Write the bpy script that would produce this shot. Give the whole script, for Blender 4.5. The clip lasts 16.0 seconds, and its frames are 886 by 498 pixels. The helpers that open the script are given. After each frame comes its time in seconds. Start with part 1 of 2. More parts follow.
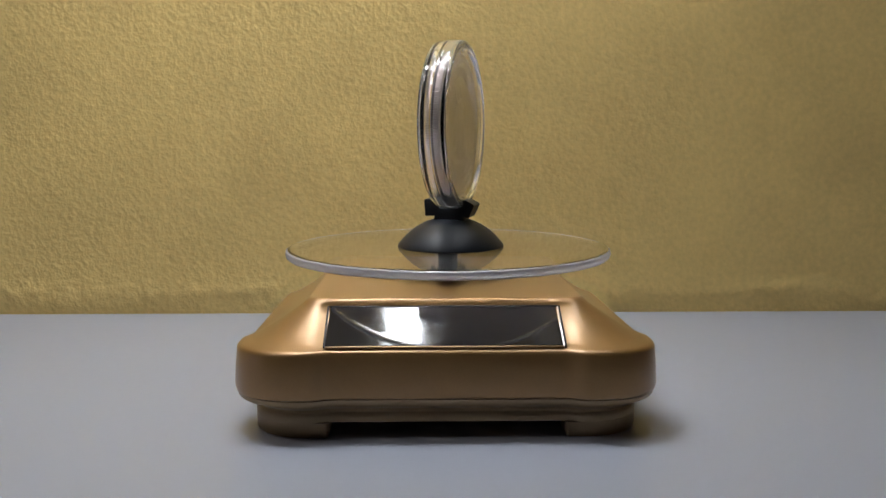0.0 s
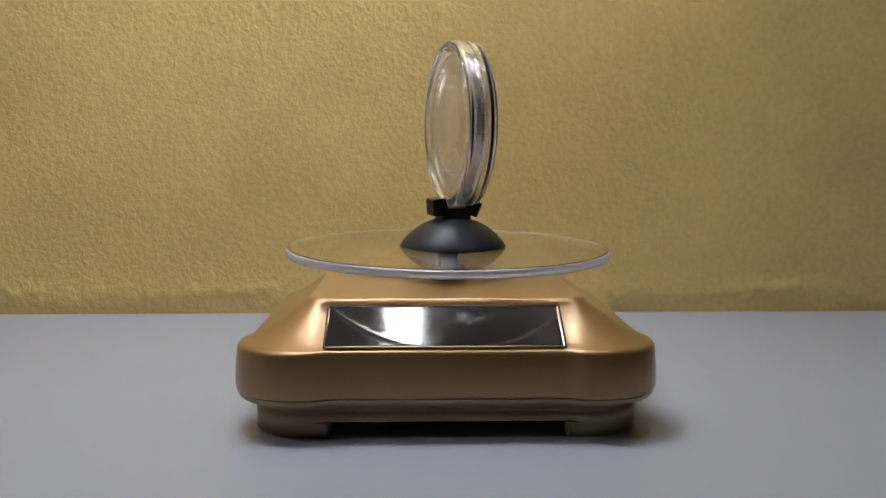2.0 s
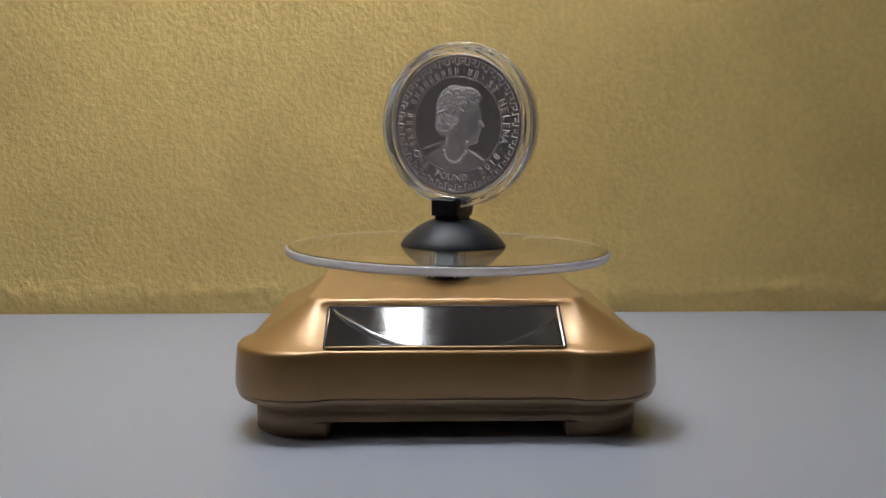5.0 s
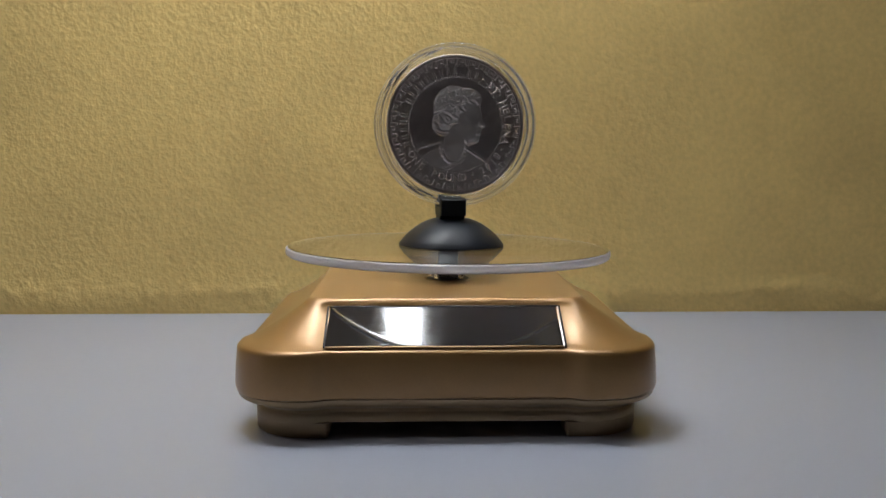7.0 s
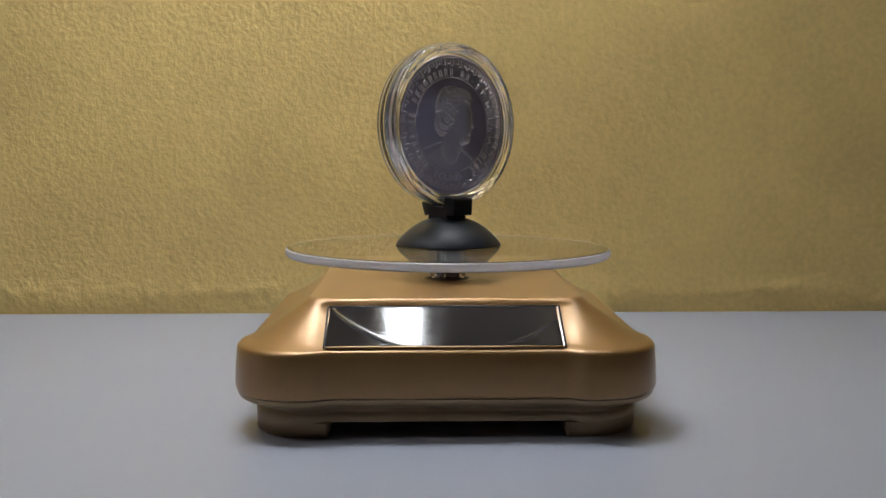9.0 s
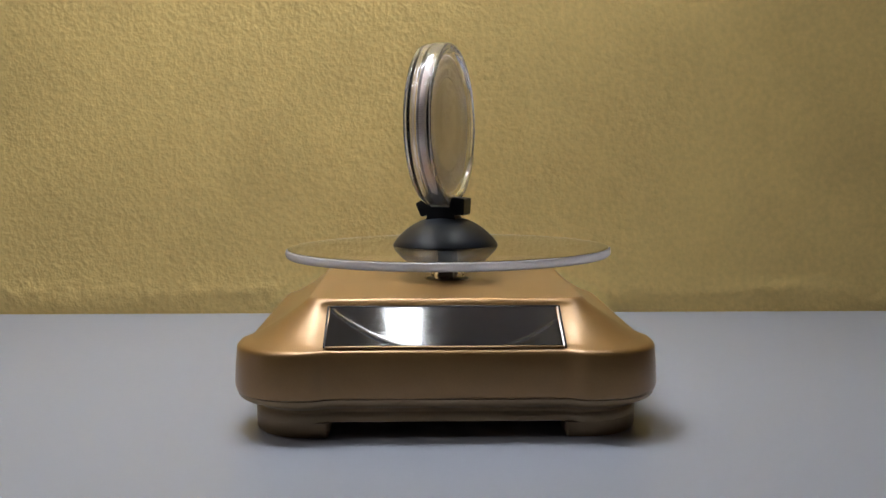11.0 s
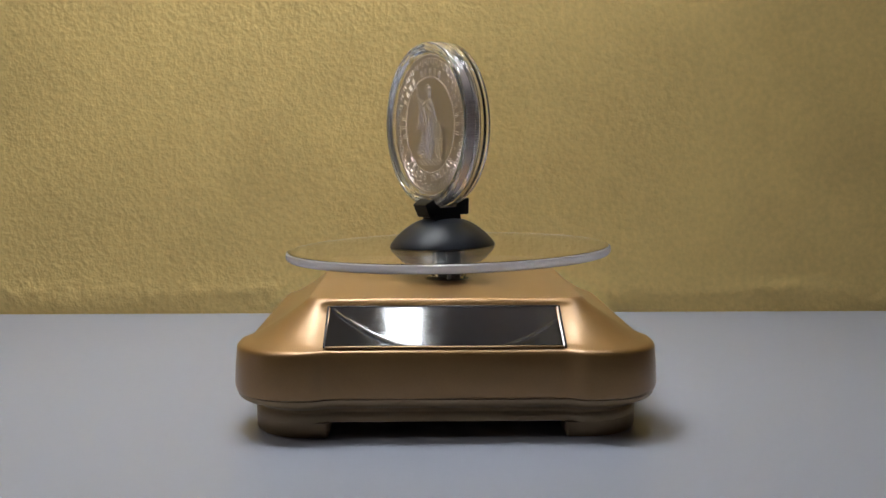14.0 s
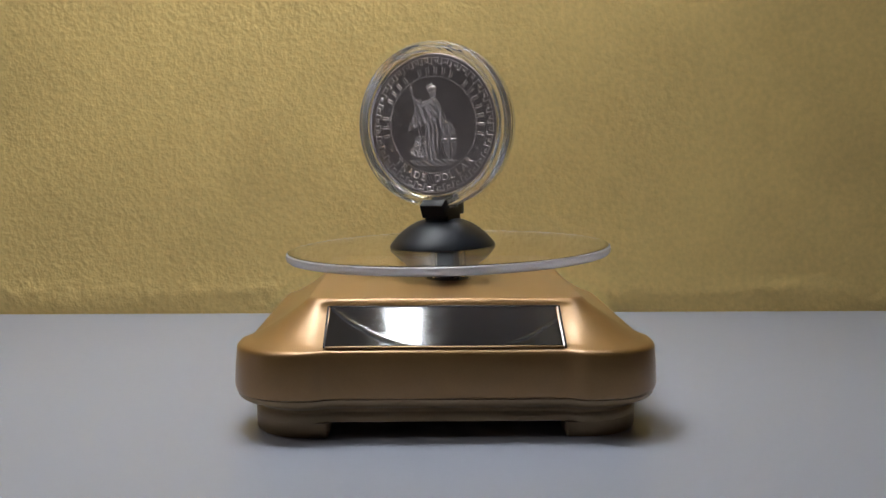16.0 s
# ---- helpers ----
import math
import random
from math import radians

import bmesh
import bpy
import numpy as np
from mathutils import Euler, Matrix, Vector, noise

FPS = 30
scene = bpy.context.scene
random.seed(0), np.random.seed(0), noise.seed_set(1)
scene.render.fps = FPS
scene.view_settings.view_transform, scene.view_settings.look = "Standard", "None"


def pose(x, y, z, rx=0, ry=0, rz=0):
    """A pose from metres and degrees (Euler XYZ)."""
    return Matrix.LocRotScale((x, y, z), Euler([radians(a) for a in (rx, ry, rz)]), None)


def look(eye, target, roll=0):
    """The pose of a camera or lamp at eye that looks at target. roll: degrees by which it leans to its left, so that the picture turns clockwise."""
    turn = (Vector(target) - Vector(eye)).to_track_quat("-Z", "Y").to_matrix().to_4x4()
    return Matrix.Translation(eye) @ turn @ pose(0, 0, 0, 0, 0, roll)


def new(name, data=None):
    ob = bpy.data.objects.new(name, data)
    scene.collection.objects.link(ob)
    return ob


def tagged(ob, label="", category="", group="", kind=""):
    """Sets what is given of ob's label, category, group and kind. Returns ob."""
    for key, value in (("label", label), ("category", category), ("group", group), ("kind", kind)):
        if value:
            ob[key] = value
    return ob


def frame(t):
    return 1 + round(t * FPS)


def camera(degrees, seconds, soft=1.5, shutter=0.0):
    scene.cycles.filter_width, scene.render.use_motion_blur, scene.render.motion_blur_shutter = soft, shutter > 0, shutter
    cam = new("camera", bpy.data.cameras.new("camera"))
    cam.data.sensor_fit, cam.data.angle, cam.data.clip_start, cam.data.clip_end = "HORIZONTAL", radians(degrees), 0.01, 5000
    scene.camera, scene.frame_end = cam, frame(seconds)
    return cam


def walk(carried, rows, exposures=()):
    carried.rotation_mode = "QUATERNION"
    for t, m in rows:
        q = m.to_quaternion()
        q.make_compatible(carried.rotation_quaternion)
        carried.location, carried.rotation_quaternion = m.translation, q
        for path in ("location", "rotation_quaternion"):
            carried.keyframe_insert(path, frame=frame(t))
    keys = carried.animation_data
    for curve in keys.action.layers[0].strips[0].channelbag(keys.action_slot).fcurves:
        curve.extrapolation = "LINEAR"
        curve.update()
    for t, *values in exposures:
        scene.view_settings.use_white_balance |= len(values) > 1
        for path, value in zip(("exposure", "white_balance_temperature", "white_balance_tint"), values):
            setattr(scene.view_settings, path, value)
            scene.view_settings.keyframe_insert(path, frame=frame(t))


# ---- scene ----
cam = camera(51.02, 16.0, soft=1.5)
EYE = (-0.0067, -0.258, 0.0686)
PITCH = math.degrees(math.atan(187 / 1643))
VIEW = pose(*EYE, 90 - PITCH, 0, -1.25)
walk(cam, [(0.0, VIEW), (16.0, VIEW)], exposures=[(0.0, 0.0), (16.0, 0.0)])

# ---- light ----
WALL_Y = 0.117      # face of the wall behind the table
LAMPS = [((-0.018, 0.036, 0.34), 11, 64, 26.0), ((-0.092, 0.0, 0.34), 56, 20, 37.0), ((0.070, 0.0, 0.34), 44, 20, 14.0)]  # place, half sizes in mm, glow; the last two added to brighten the wall
WINDOW_GLOW = 0.17
# unseen lamp added for the light on wall and table
FILL_LAMP, FILL_GLOW = (-0.55, -0.30, 1.02), 10.0

world = bpy.data.worlds.new("world")
scene.world = world
world.use_nodes = True
sky = world.node_tree.nodes.new("ShaderNodeTexSky")
sky.sky_type, sky.sun_disc = "NISHITA", False
sky.sun_elevation, sky.sun_rotation = radians(40), radians(250)
world.node_tree.links.new(sky.outputs[0], world.node_tree.nodes["Background"].inputs[0])
world.node_tree.nodes["Background"].inputs[1].default_value = 0.08

window_light = bpy.data.lights.new("window_light", "AREA")
window_light.shape, window_light.size, window_light.size_y = "RECTANGLE", 0.80, 0.62
window_light.energy, window_light.color = WINDOW_GLOW, (0.80, 0.80, 1.0)
window_lamp = new("window_light", window_light)
window_lamp.matrix_world = look((-1.86, -0.22, 0.17), (0.0, -0.22, 0.17))

# ---- materials ----


def material(name, color, rough=0.5, metal=0.0, vary=0.0, scale=60.0, bump=0.0, bump_scale=400.0, depth=0.0005,
             coat=0.0, spec=0.5, rough_vary=0.0, tint=None, coat_rough=0.12):
    """A surface with colour variation at two scales and a fine relief."""
    m = bpy.data.materials.new(name)
    m.use_nodes = True
    n, l = m.node_tree.nodes, m.node_tree.links
    b = n["Principled BSDF"]
    b.inputs["Base Color"].default_value = (*color, 1)
    b.inputs["Roughness"].default_value = rough
    b.inputs["Metallic"].default_value = metal
    b.inputs["Coat Weight"].default_value = coat
    b.inputs["Coat Roughness"].default_value = coat_rough
    b.inputs["Specular IOR Level"].default_value = spec
    co = n.new("ShaderNodeTexCoord")
    if vary:
        big, fine = n.new("ShaderNodeTexNoise"), n.new("ShaderNodeTexNoise")
        big.inputs["Scale"].default_value, big.inputs["Detail"].default_value = scale, 4
        fine.inputs["Scale"].default_value, fine.inputs["Detail"].default_value = scale * 14, 3
        both = n.new("ShaderNodeMath")
        both.operation = "MULTIPLY_ADD"
        both.inputs[1].default_value = 0.5
        l.new(co.outputs["Object"], big.inputs["Vector"])
        l.new(co.outputs["Object"], fine.inputs["Vector"])
        l.new(fine.outputs["Fac"], both.inputs[0])
        half = n.new("ShaderNodeMath")
        half.operation, half.inputs[1].default_value = "MULTIPLY", 0.5
        l.new(big.outputs["Fac"], half.inputs[0])
        l.new(half.outputs[0], both.inputs[2])
        ramp = n.new("ShaderNodeValToRGB")
        second = tint or color
        ramp.color_ramp.elements[0].position, ramp.color_ramp.elements[1].position = 0.3, 0.7
        ramp.color_ramp.elements[0].color = (*[c * (1 - vary) for c in color], 1)
        ramp.color_ramp.elements[1].color = (*[min(1, c * (1 + vary)) for c in second], 1)
        l.new(both.outputs[0], ramp.inputs[0])
        l.new(ramp.outputs[0], b.inputs["Base Color"])
        if rough_vary:
            span = n.new("ShaderNodeMapRange")
            span.inputs["From Min"].default_value, span.inputs["From Max"].default_value = 0.3, 0.7
            span.inputs["To Min"].default_value, span.inputs["To Max"].default_value = rough - rough_vary, rough + rough_vary
            l.new(both.outputs[0], span.inputs["Value"])
            l.new(span.outputs[0], b.inputs["Roughness"])
    if bump:
        grain, relief = n.new("ShaderNodeTexNoise"), n.new("ShaderNodeBump")
        grain.inputs["Scale"].default_value, grain.inputs["Detail"].default_value = bump_scale, 2.4
        relief.inputs["Strength"].default_value, relief.inputs["Distance"].default_value = bump, depth
        l.new(co.outputs["Object"], grain.inputs["Vector"])
        l.new(grain.outputs["Fac"], relief.inputs["Height"])
        l.new(relief.outputs[0], b.inputs["Normal"])
    return m


def clear(name, color, ior, rough):
    m = bpy.data.materials.new(name)
    m.use_nodes = True
    b = m.node_tree.nodes["Principled BSDF"]
    b.inputs["Base Color"].default_value = (*color, 1)
    b.inputs["Transmission Weight"].default_value = 1.0
    b.inputs["IOR"].default_value, b.inputs["Roughness"].default_value = ior, rough
    return m


def glowing(name, color, strength):
    m = bpy.data.materials.new(name)
    m.use_nodes = True
    b = m.node_tree.nodes["Principled BSDF"]
    b.inputs["Base Color"].default_value = (*color, 1)
    b.inputs["Emission Color"].default_value = (*color, 1)
    b.inputs["Emission Strength"].default_value = strength
    return m


PLASTER = material("yellow_plaster", (0.745, 0.53, 0.195), 0.62, vary=0.14, scale=30, bump=0.38, bump_scale=520, depth=0.0015,
                   tint=(0.73, 0.52, 0.19), spec=0.4)
TABLE = material("white_laminate", (0.378, 0.402, 0.478), 0.36, vary=0.03, scale=25, bump=0.05, bump_scale=2500, depth=0.0001, rough_vary=0.05)
GOLD = material("gold_paint", (0.33, 0.178, 0.056), 0.38, metal=0.5, vary=0.08, scale=160, bump=0.25, bump_scale=4200, depth=0.00007,
                rough_vary=0.04, coat=0.8, coat_rough=0.3)
GOLD_DULL = material("dull_gold_plastic", (0.33, 0.235, 0.135), 0.42, metal=0.5, vary=0.06, scale=120, bump=0.1, bump_scale=5000, depth=0.00006)
SOLAR = material("solar_cell", (0.018, 0.016, 0.018), 0.07, vary=0.15, scale=90, bump=0.02, bump_scale=900, depth=0.0001, spec=0.8, rough_vary=0.02)
BLACK = material("black_plastic", (0.005, 0.005, 0.006), 0.45, vary=0.2, scale=200, bump=0.1, bump_scale=2500, depth=0.00005, spec=0.3)
RUBBER = material("black_rubber", (0.012, 0.0155, 0.024), 0.42, vary=0.3, scale=110, bump=0.12, bump_scale=1500, depth=0.0001, rough_vary=0.07, spec=0.36)
SILVER = material("silver", (0.73, 0.65, 0.64), 0.29, metal=1.0, vary=0.04, scale=200, bump=0.02, bump_scale=3500, depth=0.00003)
SILVER_FROST = material("frosted_silver", (0.88, 0.805, 0.795), 0.36, metal=1.0, vary=0.05, scale=300, bump=0.05, bump_scale=5000, depth=0.00004)
ACRYLIC = clear("clear_acrylic", (0.97, 0.97, 0.98), 1.49, 0.0)
ACRYLIC_RIM = clear("sawn_acrylic", (0.86, 0.83, 0.88), 1.49, 0.26)
ACRYLIC_RIM.node_tree.nodes["Principled BSDF"].inputs["Transmission Weight"].default_value = 0.52
MOULDED = clear("moulded_capsule_edge", (0.985, 0.985, 0.985), 1.49, 0.0)
MOULDED.node_tree.nodes["Principled BSDF"].inputs["Transmission Weight"].default_value = 0.965
CAPSULE = clear("clear_capsule_plastic", (0.985, 0.985, 0.98), 1.49, 0.015)
ROOM_PAINT = material("room_paint", (0.27, 0.205, 0.195), 0.8, vary=0.1, scale=3, bump=0.3, bump_scale=150, depth=0.001)
FLOOR = material("floor_tile", (0.22, 0.18, 0.155), 0.4, vary=0.2, scale=4)
CEILING = material("ceiling_paint", (0.6, 0.58, 0.54), 0.85, vary=0.05, scale=3)
FRAME_PAINT = material("window_paint", (0.5, 0.5, 0.5), 0.5, vary=0.05, scale=20)
DAYLIGHT = glowing("daylight", (0.83, 0.81, 1.0), 0.17)
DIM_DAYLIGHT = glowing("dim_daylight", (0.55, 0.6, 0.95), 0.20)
PANE_GLOW = glowing("bright_daylight", (0.92, 0.94, 1.0), 7.0)
LAMP_CASE = material("lamp_case", (0.6, 0.6, 0.6), 0.5, vary=0.05, scale=50)

MM = 0.001


def part(name, bm, mat, parent=None, label="", smooth=True):
    """Links a bmesh that is drawn in millimetres as one mesh object."""
    bmesh.ops.recalc_face_normals(bm, faces=bm.faces)
    bmesh.ops.scale(bm, vec=(MM, MM, MM), verts=bm.verts)
    me = bpy.data.meshes.new(name)
    bm.to_mesh(me)
    bm.free()
    me.materials.append(mat)
    if smooth:
        me.polygons.foreach_set("use_smooth", [True] * len(me.polygons))
        me.set_sharp_from_angle(angle=radians(38))
    ob = new(name, me)
    if parent:
        ob.parent = parent
    if label:
        tagged(ob, label)
    return ob


def thing(name, label, category, x=0.0, y=0.0, z=0.0, group="", kind=""):
    return tagged(place(new(name), x, y, z), label, category, group, kind)


def place(ob, x, y, z):
    ob.location = (x, y, z)
    return ob


def box(bm, x0, x1, y0, y1, z0, z1, m=None, bevel=0.0):
    vs = [bm.verts.new((x, y, z)) for x in (x0, x1) for y in (y0, y1) for z in (z0, z1)]
    fs = [bm.faces.new([vs[i] for i in q]) for q in ((0, 1, 3, 2), (4, 6, 7, 5), (0, 4, 5, 1), (2, 3, 7, 6), (0, 2, 6, 4), (1, 5, 7, 3))]
    if bevel:
        es = list({e for f in fs for e in f.edges})
        out = bmesh.ops.bevel(bm, geom=es, offset=bevel, segments=2, affect="EDGES", profile=0.6)
        vs = list({v for f in out["faces"] for v in f.verts} | {v for v in vs if v.is_valid})
    if m:
        bmesh.ops.transform(bm, matrix=m, verts=vs)
    return vs


def rings(bm, loops, close_ends=(True, True), wrap=False):
    """Skins a list of closed loops of equal length; wrap joins the last to the first."""
    made = [[bm.verts.new(p) for p in lp] for lp in loops]
    n = len(made[0])
    pairs = list(zip(made, made[1:])) + ([(made[-1], made[0])] if wrap else [])
    for a, b in pairs:
        for i in range(n):
            j = (i + 1) % n
            bm.faces.new((a[i], a[j], b[j], b[i]))
    if not wrap:
        if close_ends[0]:
            bm.faces.new(list(reversed(made[0])))
        if close_ends[1]:
            bm.faces.new(made[-1])
    return made


def lathe(bm, profile, n=96, axis="Z", closed=False):
    """Turns (r, h) points round an axis; ends at r = 0 are capped."""
    def at(r, h, a):
        c, s = r * math.cos(a), r * math.sin(a)
        return (c, s, h) if axis == "Z" else (c, h, -s)
    loops = [[at(r, h, 2 * math.pi * i / n) for i in range(n)] for r, h in profile]
    return rings(bm, loops, (True, True), wrap=closed)


def smooth(a, b, x):
    k = min(1.0, max(0.0, (x - a) / (b - a)))
    return k * k * (3 - 2 * k)


# ---- large structure ----


def grid_mesh(xs, ys, at):
    bm = bmesh.new()
    vs = [[bm.verts.new(at(x, y)) for x in xs] for y in ys]
    for r, s in zip(vs, vs[1:]):
        for i in range(len(xs) - 1):
            bm.faces.new((r[i], r[i + 1], s[i + 1], s[i]))
    return bm


def wall_with_plaster():
    """The wall behind the table: uneven trowelled plaster, fine near the table and coarse away from it."""
    near = [-205 + 0.9 * i for i in range(456)]
    xs = [-1800, -1200, -700, -400, -280] + near + [280, 400, 700, 1200, 1800]
    zs = [-750, -300, -60] + [-9 + 0.9 * i for i in range(170)] + [180, 240, 400, 800, 1300, 1750]

    def at(x, z):
        p = Vector((x, 0, z))
        d = 0.55 * noise.noise(p * 0.018) + 0.15 * noise.noise(p * 0.11 + Vector((3, 1, 7)))
        d += 0.11 * noise.noise(Vector((x * 0.24, 5, z * 0.17))) + 0.06 * noise.noise(Vector((x * 0.46, 9, z * 0.40)))
        crease = abs(noise.noise(Vector((x * 0.07, 2, z * 0.13))))
        torn = noise.noise(Vector((x * 0.035, 8, z * 0.035)))
        if torn > 0.1 and crease < 0.09:      # short trowel creases
            d -= 0.22 * min(1.0, 4 * (torn - 0.1)) * (1 - crease / 0.09)
        low = math.exp(-((z - 8 - 2.5 * noise.noise(Vector((x * 0.03, 0, 4)))) / 4.5) ** 2)
        d += low * (0.6 + 0.9 * noise.noise(p * 0.16))
        return (x, 1000 * WALL_Y - d if abs(x) < 250 and -20 < z < 175 else 1000 * WALL_Y, z)
    bm = grid_mesh(xs, zs, at)
    edge = [e for e in bm.edges if e.is_boundary]
    out = bmesh.ops.extrude_edge_only(bm, edges=edge)
    for v in [g for g in out["geom"] if isinstance(g, bmesh.types.BMVert)]:
        v.co.y = 1000 * WALL_Y + 120
    tagged(part("wall_north", bm, PLASTER), "uneven trowelled plaster wall painted mustard yellow", "wall", kind="structure")


wall_with_plaster()


def slab(name, label, category, mat, x0, x1, y0, y1, z0, z1):
    bm = bmesh.new()
    box(bm, x0, x1, y0, y1, z0, z1)
    return tagged(part(name, bm, mat, smooth=False), label, category, kind="structure")


slab("floor", "dark tiled floor of the room", "floor", FLOOR, -1800, 1800, -2600, 240, -770, -750)
slab("ceiling", "plain off-white painted ceiling", "ceiling", CEILING, -1800, 1800, -2600, 240, 1750, 1800)
slab("wall_south", "plain painted wall behind the viewer", "wall", ROOM_PAINT, -1800, 1800, -2720, -2600, -750, 1750)


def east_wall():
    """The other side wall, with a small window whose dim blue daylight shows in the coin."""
    bm = bmesh.new()
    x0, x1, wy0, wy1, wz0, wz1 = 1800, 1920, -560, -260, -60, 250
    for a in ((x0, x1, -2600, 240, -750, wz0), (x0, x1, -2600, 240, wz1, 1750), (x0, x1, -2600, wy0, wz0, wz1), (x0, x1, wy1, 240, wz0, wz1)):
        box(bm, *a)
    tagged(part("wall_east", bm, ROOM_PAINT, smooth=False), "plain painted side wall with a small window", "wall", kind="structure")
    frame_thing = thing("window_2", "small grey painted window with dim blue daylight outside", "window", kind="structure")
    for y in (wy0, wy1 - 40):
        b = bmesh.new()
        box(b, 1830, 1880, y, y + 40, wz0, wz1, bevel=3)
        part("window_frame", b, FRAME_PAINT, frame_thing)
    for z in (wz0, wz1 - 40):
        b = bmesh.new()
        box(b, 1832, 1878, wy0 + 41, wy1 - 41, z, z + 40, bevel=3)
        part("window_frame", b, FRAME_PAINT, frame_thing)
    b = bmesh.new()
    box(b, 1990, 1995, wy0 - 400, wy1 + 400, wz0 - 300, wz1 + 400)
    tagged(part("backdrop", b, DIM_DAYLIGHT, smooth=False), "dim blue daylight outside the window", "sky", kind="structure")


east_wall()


def west_wall():
    """The side wall with a window opening: four blocks round the hole."""
    bm = bmesh.new()
    x0, x1, wy0, wy1, wz0, wz1 = -1920, -1800, -640, 200, -160, 500
    for a in ((x0, x1, -2600, 240, -750, wz0), (x0, x1, -2600, 240, wz1, 1750), (x0, x1, -2600, wy0, wz0, wz1), (x0, x1, wy1, 240, wz0, wz1)):
        box(bm, *a)
    tagged(part("wall_west", bm, ROOM_PAINT, smooth=False), "plain painted side wall with a window opening", "wall", kind="structure")
    frame_thing = thing("window_1", "grey painted window frame with clear daylight outside", "window", kind="structure")
    for y in (wy0, wy1 - 40):
        b = bmesh.new()
        box(b, -1880, -1830, y, y + 40, wz0, wz1, bevel=3)
        part("window_frame", b, FRAME_PAINT, frame_thing)
    for z in (wz0, wz1 - 40):
        b = bmesh.new()
        box(b, -1878, -1832, wy0 + 41, wy1 - 41, z, z + 40, bevel=3)
        part("window_frame", b, FRAME_PAINT, frame_thing)
    for y in (-368, -176):
        b = bmesh.new()
        box(b, -1846, -1843, y, y + 42, 168, 226)
        part("pane", b, PANE_GLOW, frame_thing, "small clear pane bright with daylight", smooth=False)
    b = bmesh.new()
    box(b, -1995, -1990, wy0 - 500, wy1 + 500, wz0 - 400, wz1 + 500)
    tagged(part("backdrop", b, DAYLIGHT, smooth=False), "pale overcast daylight outside the window", "sky", kind="structure")


west_wall()


def table():
    top = thing("table", "white laminate tabletop pushed against the yellow wall", "table")
    bm = bmesh.new()
    box(bm, -600, 600, -520, 1000 * WALL_Y - 0.6, -25, 0, bevel=1.2)
    part("tabletop", bm, TABLE, top, smooth=False)
    for x in (-560, 510):
        for y in (-480, 40):
            b = bmesh.new()
            box(b, x, x + 50, y, y + 50, -750, -25.2, bevel=2)
            part("leg", b, TABLE, top)


table()


def wall_lamp(at, hx, hy, glow):
    """A slim unseen lamp over the table; the first one's diffuser shows in glossy things below it."""
    lamp = thing("wall_lamp", "unseen slim white lamp over the table, bracketed to the wall", "lamp", *at, group="lamps over the table")
    bm = bmesh.new()
    box(bm, -hx, hx, -hy, hy, 0, 3, bevel=1)
    part("diffuser", bm, glowing("lamp_diffuser", (0.93, 0.97, 1.0), glow), lamp, "glowing white diffuser")
    bm = bmesh.new()
    box(bm, -hx - 3, hx + 3, -hy - 3, hy + 3, 3.1, 16, bevel=2)
    part("housing", bm, LAMP_CASE, lamp)
    bm = bmesh.new()
    box(bm, -8, 8, hy + 3.1, 1000 * (WALL_Y - at[1]) + 4, 5, 13, bevel=1)
    part("bracket", bm, LAMP_CASE, lamp)


for row in LAMPS:
    wall_lamp(*row)


def fill_lamp():
    """An added, unseen round hanging lamp that lights wall and table from above left."""
    lamp = thing("fill_pendant", "unseen round pendant lamp added to light the wall and table", "lamp", *FILL_LAMP)
    bm = bmesh.new()
    lathe(bm, [(0.01, 0), (112, 0), (120, 4), (120, 10), (0.01, 10)], 48)
    part("diffuser", bm, glowing("fill_diffuser", (1.0, 0.975, 0.95), FILL_GLOW), lamp, "glowing white diffuser")
    bm = bmesh.new()
    lathe(bm, [(0.01, 10.2), (124, 10.2), (126, 16), (90, 45), (20, 60), (0.01, 60)], 48)
    part("shade", bm, LAMP_CASE, lamp)
    bm = bmesh.new()
    lathe(bm, [(0.01, 59), (3, 59), (3, 1750 - 1000 * FILL_LAMP[2] + 2), (0.01, 1750 - 1000 * FILL_LAMP[2] + 2)], 12)
    part("cord", bm, BLACK, lamp)


fill_lamp()

# ---- turntable ----
BASE_X, AXIS_X = -0.0010, 0.0003


def outline(h, bulge, rc, z, inner=27.5, outer=32.0):
    """A square with rounded corners; the corners of the front stand out beyond its middle."""
    h *= 0.993
    side, flat = [], []
    xs = [-(h - rc) + (h - rc) * 2 * i / 44 for i in range(45)]
    for x in xs:
        side.append((x, -(h - bulge * (1 - smooth(inner, outer, abs(x))))))
        flat.append((x, -h))
    for k in range(1, 9):
        a = math.pi / 2 * k / 9
        side.append((h - rc + rc * math.sin(a), -(h - rc) - rc * math.cos(a)))
        flat.append(side[-1])
    pts = []
    for q in range(4):
        c, s = [(1, 0), (0, 1), (-1, 0), (0, -1)][q]
        pts += [(c * x - s * y, s * x + c * y, z) for x, y in (flat if q else side)]
    drawn = []
    for x, y, z in pts:      # behind the front corners the flanks step in
        k = 1 - smooth(inner, outer, -y)
        drawn.append((x * (1 - k * bulge / h), y * (1 - bulge / h) if y > 0 else y, z))
    return drawn


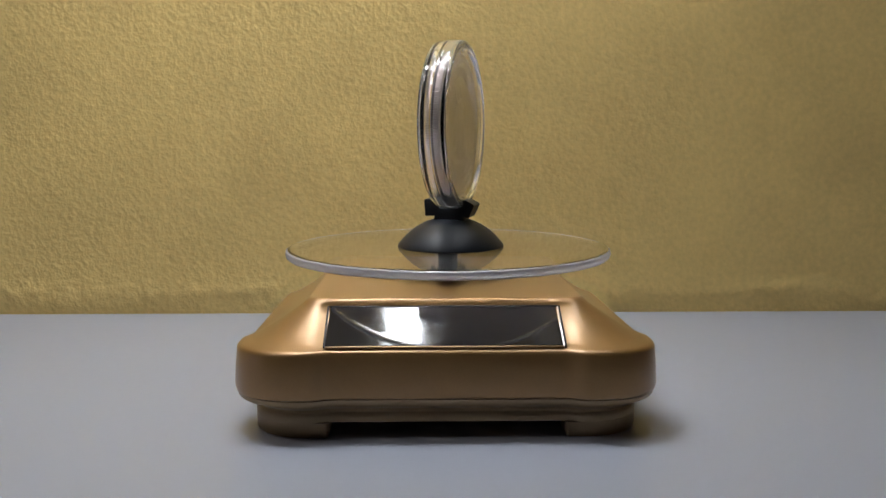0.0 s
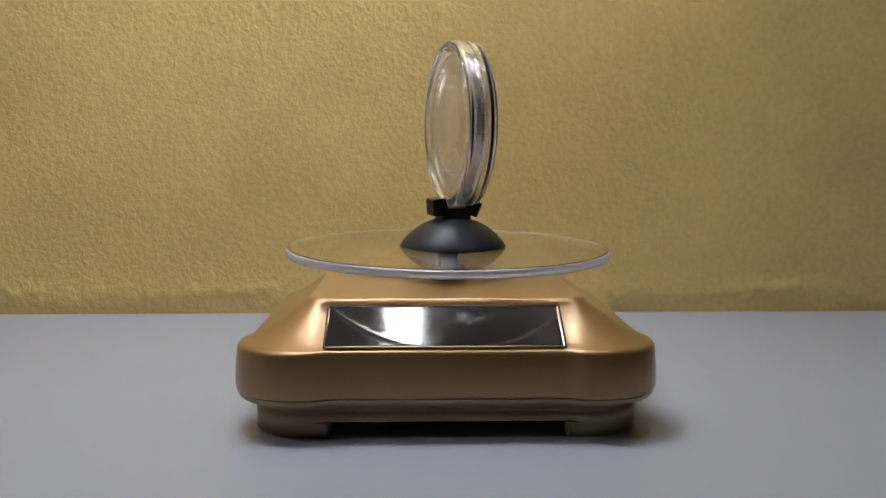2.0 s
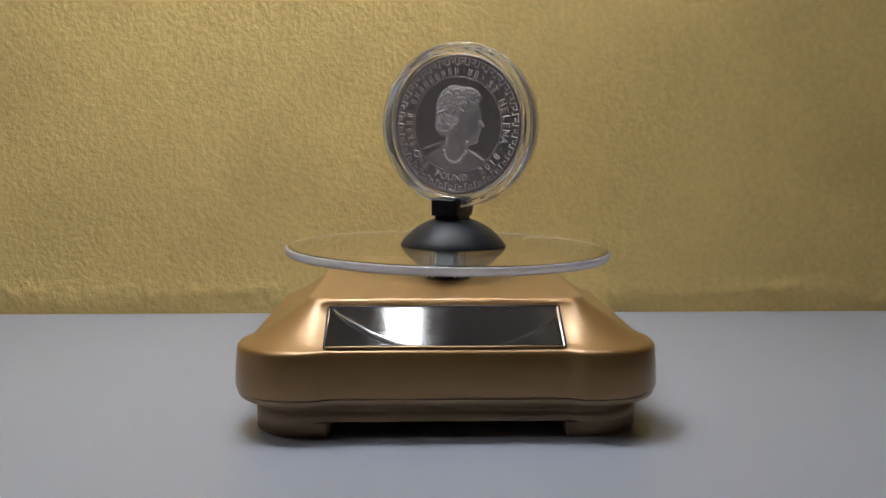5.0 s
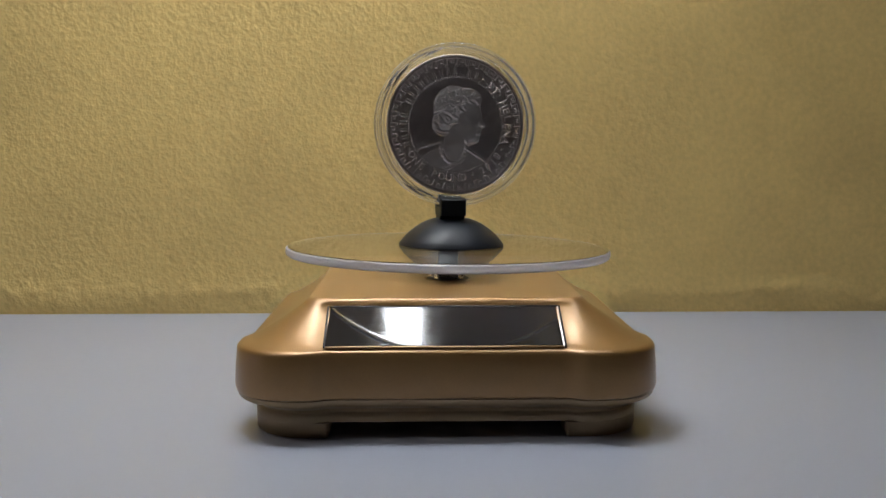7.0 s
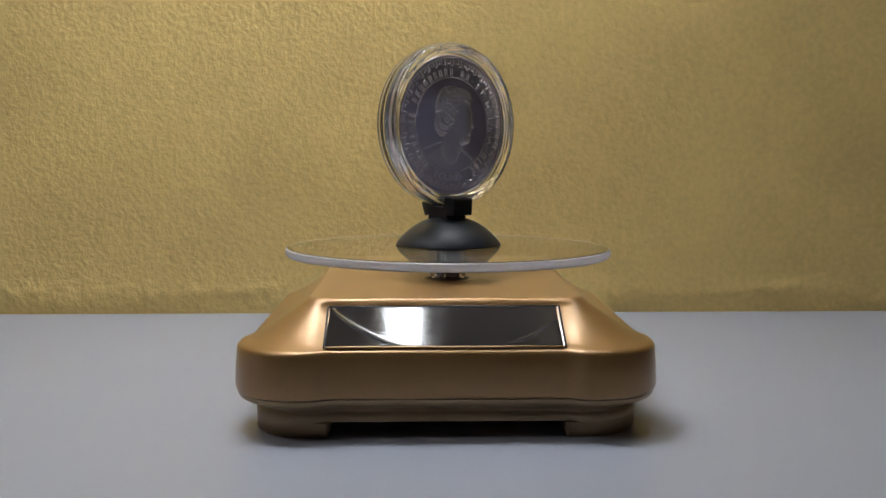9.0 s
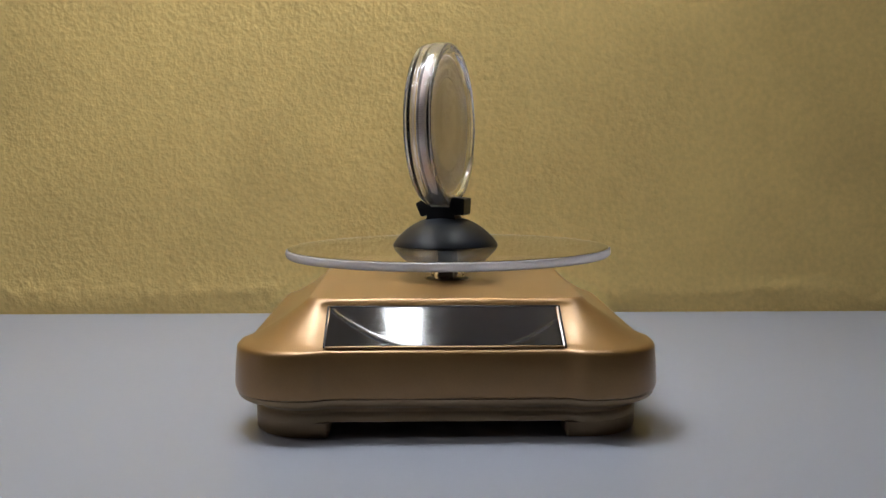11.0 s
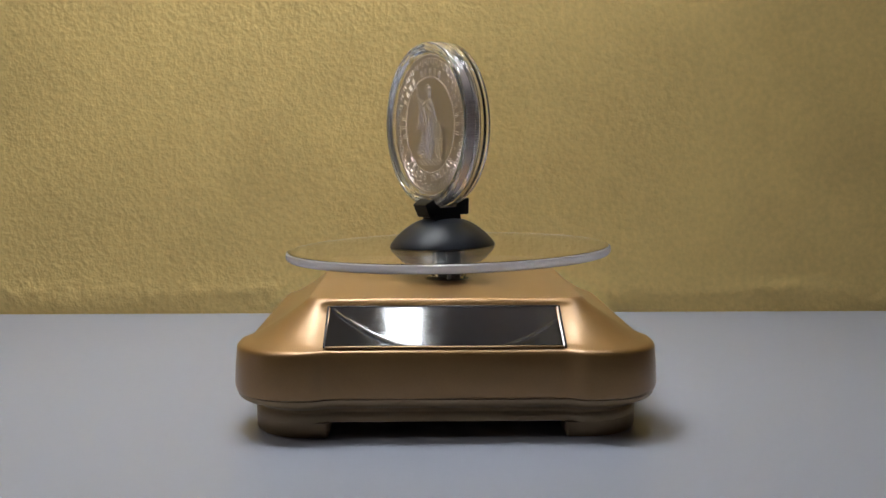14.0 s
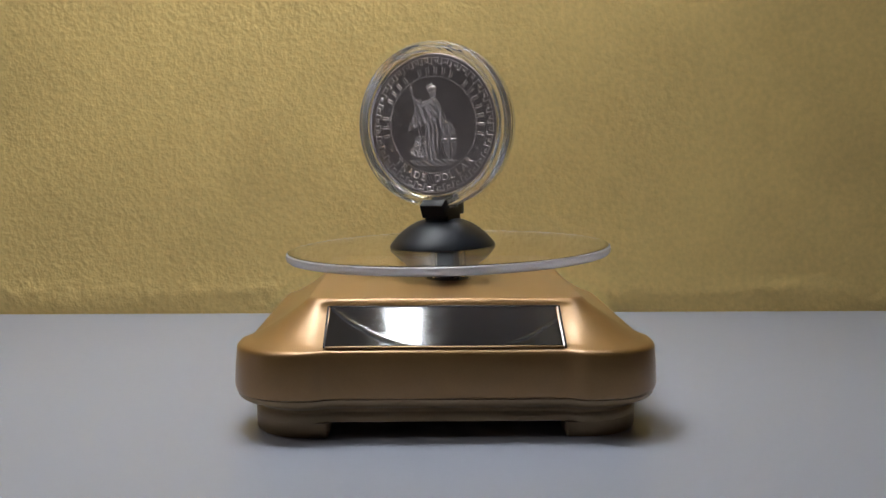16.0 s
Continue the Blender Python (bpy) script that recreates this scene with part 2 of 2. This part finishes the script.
def turntable():
    base = thing("solar_turntable", "gold solar-powered display turntable standing on the white table", "turntable", BASE_X)
    # upper shell
    levels = [(50.85, 1.6, 15, 9.92), (51.25, 1.7, 15, 10.1), (51.5, 1.8, 15, 11.5), (51.3, 1.8, 15, 16), (51.0, 1.8, 15, 20.0), (50.85, 1.8, 15, 20.6),
              (50.45, 1.8, 15, 21.05), (49.8, 1.8, 14.8, 21.35), (48.6, 1.8, 14.2, 21.75), (47.0, 1.75, 13.4, 22.45), (45.0, 1.7, 12.2, 23.5), (42.0, 1.5, 10.2, 25.3), (39.0, 1.3, 8, 27.3),
              (36.6, 1.1, 6, 28.95), (35.7, 0.6, 5.2, 29.6), (35.3, 0.25, 4.8, 29.95), (34.5, 0.05, 4.3, 30.6), (34.1, 0, 4.0, 30.85), (33.6, 0, 3.6, 31), (33.0, 0, 3.2, 31.02)]
    bm = bmesh.new()
    loops = rings(bm, [outline(*v) for v in levels], (False, True))
    part("upper_shell", bm, GOLD, base)
    # lower shell with its step
    levels = [(47.0, 1.5, 14, 3.45), (47.05, 1.5, 14, 4.7), (46.85, 1.5, 14, 5.3), (46.6, 1.5, 14, 5.8), (46.7, 1.5, 14, 6.2), (47.3, 1.6, 14.2, 6.75), (48.5, 1.6, 14.5, 7.3),
              (49.8, 1.6, 15, 7.95), (50.6, 1.6, 15, 8.55), (50.92, 1.6, 15, 9.1), (50.98, 1.6, 15, 9.75), (50.6, 1.6, 15, 9.88)]
    bm = bmesh.new()
    rings(bm, [outline(*v) for v in levels], (True, True))
    part("lower_shell", bm, GOLD_DULL, base)
    # feet
    for sx in (-1, 1):
        for sy in (-1, 1):
            bm = bmesh.new()
            plan = []
            for cx, cy, rr, a0 in ((32.75, 32.75, 13.95, 0),):
                for k in range(13):
                    a = math.pi / 2 * k / 12
                    plan.append((cx + rr * math.cos(a), cy + rr * math.sin(a)))
            plan += [(28.4, 46.7), (27.8, 46.1), (27.8, 38), (38, 27.8), (46.1, 27.8), (46.7, 28.4)]
            lp = []
            for z, k in ((0, 0.972), (0.35, 0.987), (1.2, 0.995), (3.5, 1.0)):
                ring = [(sx * (37 + (x - 37) * k), sy * (37 + (y - 37) * k), z) for x, y in plan]
                lp.append(ring if sx * sy > 0 else ring[::-1])
            rings(bm, lp)
            part("foot", bm, GOLD_DULL, base)
    # solar panel lying in the slope of the front side
    y0, z0, y1, z1 = -47.35, 21.9, -35.45, 28.85
    ang = math.atan2(z1 - z0, y1 - y0)
    length = math.hypot(z1 - z0, y1 - y0)
    m = Matrix.Translation((0, y0, z0)) @ Matrix.Rotation(ang, 4, "X")
    bm = bmesh.new()
    for v in box(bm, -28.4, 26.8, 0.0, length, -0.6, 0.35, bevel=0.15):
        v.co.x = -0.3 + (v.co.x + 0.3) * (1 - 0.012 * v.co.y / length)
    bmesh.ops.transform(bm, matrix=m, verts=bm.verts)
    panel = part("solar_panel", bm, SOLAR, base, "glossy black solar cell under clear cover", smooth=False)
    # black strips draw the shade in the seam, the silver one the edge highlight
    for x0, x1, a, b, mat, words in ((-28.85, -28.45, -0.1, length + 0.4, BLACK, "black strip for the shaded seam"), (27.2, 27.6, -0.1, length + 0.4, BLACK, "black strip for the shaded seam"),
                                     (-28.4, 27.15, length + 0.05, length + 0.5, BLACK, "black strip for the shaded seam"), (26.85, 27.15, 0.0, length, SILVER, "silver strip for the highlight on the cover edge")):
        bm = bmesh.new()
        box(bm, x0, x1, a, b, -0.6, 0.42, m, bevel=0.1)
        part("panel_edge", bm, mat, panel, words)
    bm = bmesh.new()
    box(bm, -28.3, 26.9, -0.5, -0.1, -0.6, 0.4, m, bevel=0.15)
    part("panel_edge", bm, GOLD, panel)
    # socket in the top; the shade inside it is a flat black disc
    bm = bmesh.new()
    lathe(bm, [(6.6, 31.03), (6.6, 31.12), (6.4, 31.18), (6.0, 31.15), (6.0, 31.05), (6.3, 31.03)], 48, closed=True)
    sock = part("socket_ring", bm, GOLD_DULL, base)
    sock.location.x = AXIS_X - BASE_X
    bm = bmesh.new()
    lathe(bm, [(5.95, 31.03), (5.95, 31.08), (0.01, 31.08), (0.01, 31.03)], 40, closed=True)
    hole_shade = part("socket", bm, BLACK, base, "black disc for the shaded socket round the spindle")
    hole_shade.location.x = AXIS_X - BASE_X
    # what turns: the plate with its spindle, drawn round the pivot at the plate's top
    bm = bmesh.new()
    lathe(bm, [(0.01, 0.0), (20, 0.0), (43.3, 0.0), (43.6, 0.0), (44.3, -0.1), (44.75, -0.45), (44.9, -1.2), (44.75, -1.95), (44.3, -2.35), (43.6, -2.45), (43.3, -2.45), (20, -2.45), (0.01, -2.45)], 160)
    for f in bm.faces:
        if f.calc_center_median().xy.length > 44.0:
            f.material_index = 1
    plate = part("turning_plate", bm, ACRYLIC, base, "clear round acrylic plate with a pale matt rim")
    plate.data.materials.append(ACRYLIC_RIM)
    plate.visible_shadow = False
    bm = bmesh.new()
    box(bm, -2.6, 2.6, -2.1, 2.1, -9.0, -2.5, bevel=0.25)
    part("spindle", bm, BLACK, plate)
    for x, y in ((-3.6, -2.2), (3.6, -2.2), (-3.6, 2.2), (3.6, 2.2)):
        b = bmesh.new()
        box(b, x - 0.55, x + 0.55, y - 0.55, y + 0.55, -9.0, -2.5, bevel=0.15)
        post = part("post", b, CAPSULE, plate, "clear plastic post")
    for z in (-3.6, -8.4):
        b = bmesh.new()
        lathe(b, [(4.9, z), (4.9, z + 0.8), (3.9, z + 0.8), (3.9, z)], 40, closed=True)
        part("collar", b, CAPSULE, plate, "clear plastic collar")
    return base, plate


BASE, PLATE = turntable()

# ---- holder, capsule and coin: drawn round the same pivot, as they stand when the portrait side faces front ----
PLATE_Z = 0.0402
CUP = (1.1, 1.1)
CLIP = (0.7, 1.3)
COIN = (1.83, 2.13, 33.5)


def holder():
    cup = thing("suction_holder", "black rubber suction cup holder with a forked clip", "holder")
    bm = bmesh.new()
    prof = [(0.01, 0.35), (13.2, 0.3), (14.3, 0.02), (14.62, 0.05), (14.7, 0.3), (14.45, 0.85), (13.5, 2.05), (12.1, 3.5), (10.5, 4.85), (8.7, 6.05), (6.9, 6.95), (5.2, 7.5), (3.8, 7.75), (0.01, 7.8)]
    vs = lathe(bm, prof, 72)
    bmesh.ops.translate(bm, vec=(*CUP, 0), verts=bm.verts)
    part("suction_cup", bm, RUBBER, cup)
    bm = bmesh.new()
    loop = [(4.3, 7.0), (3.9, 8.7), (5.4, 8.2), (5.8, 8.4), (7.2, 11.6), (7.0, 12.0), (4.7, 13.2), (4.3, 13.0), (2.6, 10.85),
            (-2.6, 10.85), (-3.3, 13.4), (-3.6, 13.6), (-6.7, 13.2), (-6.95, 12.9), (-6.7, 8.9), (-6.4, 8.6), (-4.0, 8.7), (-4.3, 7.0)]
    rings(bm, [[(s * 3.45 + CLIP[0], CLIP[1] + x * k, 10 + (z - 10) * k) for x, z in loop] for s, k in ((-1, 0.97), (-0.96, 1.0), (0.96, 1.0), (1, 0.97))])
    part("clip", bm, BLACK, cup)
    return cup


HOLDER = holder()


def capsule():
    case = thing("coin_capsule", "clear round plastic coin capsule standing in the clip", "capsule")
    prof = [(0.01, 2.0), (10, 2.0), (19.2, 2.0), (19.6, 2.0), (19.75, 0.06), (21.2, 0.06), (22.45, 0.06), (22.6, 0.25), (22.6, 1.0), (22.5, 1.2), (22.48, 2.5), (22.38, 3.15), (22.1, 3.5), (21.75, 3.62), (21.3, 3.62), (21.15, 3.35), (20.95, 3.35), (20.8, 3.62), (20.3, 3.6), (19.95, 3.4), (19.6, 3.02), (19.2, 3.0), (10, 3.0), (0.01, 3.0)]
    for s in (-1, 1):
        bm = bmesh.new()
        lathe(bm, [(r, s * h) for r, h in prof], 128, axis="Y")
        bmesh.ops.translate(bm, vec=COIN, verts=bm.verts)
        for f in bm.faces:
            c = f.calc_center_median() - Vector(COIN)
            if math.hypot(c.x, c.z) > 19.65:
                f.material_index = 1
        shell = part("capsule_half", bm, CAPSULE, case)
        shell.data.materials.append(MOULDED)
        shell.visible_shadow = False
    return case


CASE = capsule()


def on_coin(bm, verts, side):
    """Lays what is drawn as (right, up, height) on one side of the coin."""
    for v in verts:
        x, u, h = v.co
        v.co = (x + COIN[0], COIN[1] - 1.2 - h, u + COIN[2]) if side < 0 else (COIN[0] - x, COIN[1] + 1.2 + h, u + COIN[2])


def ridge(bm, quad, h=0.2, keep=0.25):
    """A bar with sloping flanks over a flat quad."""
    cx, cy = sum(p[0] for p in quad) / 4, sum(p[1] for p in quad) / 4
    low = [bm.verts.new((x, y, -0.05)) for x, y in quad]
    d = [math.hypot(quad[0][0] - quad[1][0], quad[0][1] - quad[1][1]), math.hypot(quad[1][0] - quad[2][0], quad[1][1] - quad[2][1])]
    inset = (1 - keep) * min(d) / 2
    top = []
    for i in range(4):
        p, a, b = Vector(quad[i]), Vector(quad[i - 1]), Vector(quad[(i + 1) % 4])
        q = p + (a - p).normalized() * inset + (b - p).normalized() * inset
        top.append(bm.verts.new((q.x, q.y, h)))
    bm.faces.new(top)
    for i in range(4):
        bm.faces.new((low[i], low[(i + 1) % 4], top[(i + 1) % 4], top[i]))


def glyph(ch, size):
    cu = bpy.data.curves.new("letter", "FONT")
    cu.body, cu.size, cu.extrude, cu.align_x = ch, size, 0.04, "CENTER"
    cu.bevel_depth, cu.bevel_resolution, cu.offset = 0.2, 0, -0.1
    ob = bpy.data.objects.new("letter", cu)
    me = bpy.data.meshes.new_from_object(ob)
    bpy.data.objects.remove(ob)
    bpy.data.curves.remove(cu)
    return me


def arc_text(bm, text, mid, r, step, size, outward, bars=False):
    """Letters round a ring, the middle one at mid degrees clockwise from the top; outward: their feet to the centre."""
    for i, ch in enumerate(text):
        if ch == " ":
            continue
        k = (i - (len(text) - 1) / 2) * step
        a = radians(mid + k if outward else mid - k)
        before = len(bm.verts)
        if ch == "*":
            ridge(bm, [(-0.34, 0.4), (0.34, 0.4), (0.34, 1.08), (-0.34, 1.08)])
        elif bars:
            ridge(bm, [(-0.52, 0), (-0.10, 0), (-0.10, 1.9), (-0.52, 1.9)])
            ridge(bm, [(0.12, 0), (0.54, 0), (0.54, 1.9), (0.12, 1.9)])
        else:
            me = glyph(ch, size)
            bm.from_mesh(me)
            bpy.data.meshes.remove(me)
        bm.verts.ensure_lookup_table()
        vs = [bm.verts[j] for j in range(before, len(bm.verts))]
        base_r = r if outward else r + 1.9
        m = Matrix.Rotation(-a, 4, "Z") @ Matrix.Translation((0, base_r, 0)) if outward else \
            Matrix.Rotation(-a, 4, "Z") @ Matrix.Translation((0, base_r, 0)) @ Matrix.Rotation(math.pi, 4, "Z")
        bmesh.ops.transform(bm, matrix=m, verts=vs)


def key_border(bm):
    """A meander ring of square hooks."""
    n, r0, r1, w, h = 36, 16.2, 18.3, 0.46, 0.2
    step = 2 * math.pi / n

    def bar(a0, a1, q0, q1):
        ridge(bm, [(q * math.sin(b), q * math.cos(b)) for q, b in ((q0, b0) for q0, b0 in ((q0, a0), (q0, a1), (q1, a1), (q1, a0)))][::-1], h)
    for i in range(n):
        a = i * step
        d = w / 17
        bar(a, a + d, r0, r1)
        bar(a, a + 0.78 * step, r1 - w, r1)
        bar(a + 0.78 * step - d, a + 0.78 * step, r0 + 0.6, r1)
        bar(a + 0.36 * step, a + 0.78 * step, r0 + 0.6, r0 + 0.6 + w)
        bar(a + 0.36 * step, a + 0.36 * step + d, r0 + 0.6, r1 - 0.75)
        bar(a - 0.22 * step, a + d, r0, r0 + w)


def relief(bm, height, reach=12.75, n=250):
    """A raised field over the middle of one side, from a height function of right and up."""
    xs = np.linspace(-reach, reach, n)
    vs = {}
    for j, u in enumerate(xs):
        for i, x in enumerate(xs):
            if x * x + u * u < reach * reach:
                h = height(x, u)
                if h > 0:
                    vs[i, j] = bm.verts.new((x, u, h - 0.03))
    for (i, j), v in vs.items():
        q = [(i, j), (i + 1, j), (i + 1, j + 1), (i, j + 1)]
        if all(k in vs for k in q):
            bm.faces.new([vs[k] for k in q])


def hump(x, u, cx, cu, rx, ru, turn=0.0):
    """1 in the middle of an ellipse, falling to 0 at its rim."""
    c, s = math.cos(radians(turn)), math.sin(radians(turn))
    dx, du = x - cx, u - cu
    q = ((dx * c + du * s) / rx) ** 2 + ((du * c - dx * s) / ru) ** 2
    return (1 - q) ** 0.4 if q < 1 else 0.0


def strip(x, u, x0, u0, x1, u1, w):
    """1 on a straight line between two points, falling to 0 at the distance w from it."""
    k = min(1.0, max(0.0, ((x - x0) * (x1 - x0) + (u - u0) * (u1 - u0)) / ((x1 - x0) ** 2 + (u1 - u0) ** 2)))
    d = math.hypot(x - x0 - k * (x1 - x0), u - u0 - k * (u1 - u0)) / w
    return (1 - d * d) ** 0.5 if d < 1 else 0.0


def bust(x, u):
    """A plain crowned head-and-shoulders shape in low relief, facing right."""
    face = max(hump(x, u, 3.0, 1.4, 4.3, 7.2, 5), 0.85 * hump(x, u, 7.0, 0.3, 1.4, 0.9, -35), 0.85 * hump(x, u, 6.0, -2.2, 1.1, 0.75), 0.9 * hump(x, u, 4.9, -3.9, 1.7, 1.4))
    neck = 0.75 * hump(x, u, 0.0, -4.6, 3.3, 6.0, -14)
    chest = 0.55 * hump(x, u, -0.8, -15.2, 11.6, 9.4) + 0.25 * max(strip(x, u, -10, -6.6, -4.6, -4.9, 0.35), strip(x, u, 1.6, -5.6, 8.0, -9.8, 0.3))
    locks = max(hump(x, u, -0.8, 4.6, 5.6, 6.2), hump(x, u, -3.7, 0.4, 3.0, 3.6), 0.9 * hump(x, u, 3.4, 7.6, 3.9, 2.6, -14))
    v = max(0.9 * face, neck, chest)
    if locks > 0:
        curl = noise.noise(Vector((x * 0.5, u * 0.5, 2.0)))
        v = max(v, locks * (0.94 + 0.22 * math.sin(3.4 * math.hypot(x + 2.4, u - 2.0) + 6 * curl)))
    above = (u - 3.2) - 0.34 * (x + 6.0)
    if 0.2 < above < 4.6 and locks > 0:
        v = max(v, locks + 0.3 * noise.noise(Vector((x * 1.5, u * 1.5, 4.0))))
    v = max(v, 1.15 * strip(x, u, -6.2, 3.0, 2.6, 6.0, 0.42) if locks > 0 else 0.0)
    for k in range(15):
        c = radians(178 + k * 13.2)
        v += 0.3 * hump(x, u, -0.6 + 3.6 * math.cos(c), -5.0 + 5.6 * math.sin(c), 0.52, 0.52)
    return 0.5 * v


def standing(x, u):
    """A plain standing draped shape with staff, flag, shield and a little ship in low relief."""
    v = 0.0
    if -11.2 < u < -9.3 and abs(x) < 7.4 and x * x + u * u < 150:      # ground
        v = 0.35 + 0.08 * math.sin(3 * x + 5 * u)
    ship = max(hump(x, u, -4.0, -7.2, 3.4, 1.7), 0.9 * hump(x, u, -3.6, -5.2, 2.2, 2.6))
    if ship > 0:
        v = max(v, ship * max(0.1, 0.45 + 0.9 * noise.noise(Vector((x * 1.5, u * 1.5, 6)))))
    flag = min(1.0, max(0.0, min(0.6 * (x + 5.2 + 0.45 * (4.5 - u)), 0.9 * (u + 1.0 - 0.35 * (x + 6)), 0.5 * (8.2 - u - 0.6 * (x + 5)), -0.4 - x)))
    if flag > 0:
        v = max(v, 0.3 * flag + 0.2 + 0.2 * math.sin(3.4 * x + 1.2 * u))
    skirt = hump(x, u, 0.2 + 0.06 * u, -3.2, 2.5, 7.4)
    body = max(hump(x, u, 0.4, 4.6, 1.8, 2.9), 0.85 * hump(x, u, 0.4, 1.6, 1.5, 2.2))
    if skirt > 0:
        v = max(v, skirt * (0.85 + 0.22 * math.sin(5.0 * x + 0.9 * math.sin(0.8 * u) + 0.35 * u)))
    if body > 0:
        v = max(v, body * (1.0 + 0.14 * math.sin(3.0 * u + 2.4 * x)))
    cape = hump(x, u, 2.6, 2.2, 1.1, 4.6, 14)
    if cape > 0:
        v = max(v, 0.7 * cape + 0.14 * math.sin(5 * x))
    v = max(v, 0.75 * strip(x, u, -0.8, 6.4, -3.2, 5.4, 0.62), 0.75 * strip(x, u, -3.2, 5.4, -5.4, 7.4, 0.5), 0.7 * strip(x, u, 1.6, 6.0, 3.9, 0.6, 0.6))
    v = max(v, 0.95 * hump(x, u, 0.3, 8.5, 1.0, 1.4), 0.95 * hump(x, u, 0.1, 9.7, 1.5, 0.9, 12), 0.8 * hump(x, u, -0.6, 10.6, 1.2, 0.5, 20))
    v = max(v, 0.65 * strip(x, u, -6.0, 9.4, -2.6, -9.4, 0.3), 0.8 * hump(x, u, -6.2, 9.9, 0.5, 1.1, 10))
    sh = hump(x, u, 5.0, -4.3, 2.5, 5.4, 3)
    if sh > 0:
        rim = hump(x, u, 5.0, -4.3, 2.2, 4.9, 3)
        cross = 0.22 if abs(x - 5.0) < 0.34 or abs(u + 4.3) < 0.4 else 0.0
        saltire = 0.08 if abs(abs(x - 5.0) * 1.9 - abs(u + 4.3)) < 0.35 else 0.0
        v = max(v, 0.75 if rim == 0 else 0.5 + cross + saltire)
    return 0.5 * v


def coin():
    disc = thing("silver_coin", "large silver trade coin with raised designs inside the capsule", "coin")
    # body with reeded edge
    n = 800
    prof = [(0.01, -1.2), (18.35, -1.2), (18.5, -1.45), (19.05, -1.5), (19.3, -1.3), (19.3, 1.3), (19.05, 1.5), (18.5, 1.45), (18.35, 1.2), (0.01, 1.2)]
    bm = bmesh.new()
    loops = []
    for r, h in prof:
        deep = 0.4 if r > 19.2 else 0.0
        loops.append([((r - deep * ((i // 2) % 2)) * math.cos(2 * math.pi * i / n) + COIN[0], h + COIN[1],
                       -(r - deep * ((i // 2) % 2)) * math.sin(2 * math.pi * i / n) + COIN[2]) for i in range(n)])
    rings(bm, loops)
    part("blank", bm, SILVER, disc)
    for side in (-1, 1):
        bm = bmesh.new()
        key_border(bm)
        on_coin(bm, bm.verts, side)
        part("key_border", bm, SILVER_FROST, disc)
        bm = bmesh.new()
        for i in range(120):
            a = 2 * math.pi * i / 120
            bmesh.ops.create_icosphere(bm, subdivisions=1, radius=0.24, matrix=Matrix.Translation((13.1 * math.sin(a), 13.1 * math.cos(a), 0.02)))
        on_coin(bm, bm.verts, side)
        part("bead_ring", bm, SILVER_FROST, disc)
        bm = bmesh.new()
        relief(bm, bust if side < 0 else standing)
        on_coin(bm, bm.verts, side)
        part("relief", bm, SILVER_FROST, disc, "plain head shape in low relief" if side < 0 else "plain standing shape with shield in low relief")
        bm = bmesh.new()
        if side < 0:
            arc_text(bm, "*", -118, 13.85, 7, 2.2, True)
            arc_text(bm, "xxxxx xxxxxxxxx xx", -45, 13.65, 7.9, 2.2, True, bars=True)
            arc_text(bm, "*", 31, 13.85, 7, 2.2, True)
            arc_text(bm, "ST HELENA", 74, 13.65, 8.2, 2.7, True)
            arc_text(bm, "*", 117, 13.85, 7, 2.2, True)
            arc_text(bm, "2018", 137, 13.65, 7.6, 2.7, False)
            arc_text(bm, "*", 160, 13.85, 7, 2.2, True)
            arc_text(bm, "ONE POUND", 203, 13.65, 8.2, 2.7, False)
        else:
            arc_text(bm, "xxx xxxx xxxxx xxxxxxx", 0, 13.65, 9.6, 2.2, True, bars=True)
            arc_text(bm, "*", 117, 13.85, 7, 2.2, True)
            arc_text(bm, "TRADE DOLLAR", 180, 13.65, 8.6, 2.7, False)
            arc_text(bm, "*", -117, 13.85, 7, 2.2, True)
        on_coin(bm, bm.verts, side)
        part("lettering", bm, SILVER_FROST, disc)
    return disc


COIN_THING = coin()

# ---- what turns ----
RATE, FRONT_AT = 16.22, 6.60     # degrees a second; when the portrait side faces front
LEAN, LEAN_TO = 1.28, 23.0       # the plate sits slightly askew on its spindle
SPINDLE_TILT = -0.33             # the spindle itself leans a little to the west


def motions():
    a = radians(LEAN_TO)
    askew = Matrix.Rotation(radians(LEAN), 4, Vector((-math.sin(a), math.cos(a), 0)))
    tilt = Matrix.Rotation(radians(SPINDLE_TILT), 4, "Y")
    turned, things = [], []
    for k in range(33):
        t = 0.5 * k
        turn = tilt @ Matrix.Rotation(radians(RATE * (t - FRONT_AT)), 4, "Z") @ askew
        turned.append((t, Matrix.Translation((AXIS_X - BASE_X, 0, PLATE_Z)) @ turn))
        things.append((t, Matrix.Translation((AXIS_X, 0, PLATE_Z)) @ turn))
    walk(PLATE, turned)
    for ob in (HOLDER, CASE, COIN_THING):
        walk(ob, things)


motions()
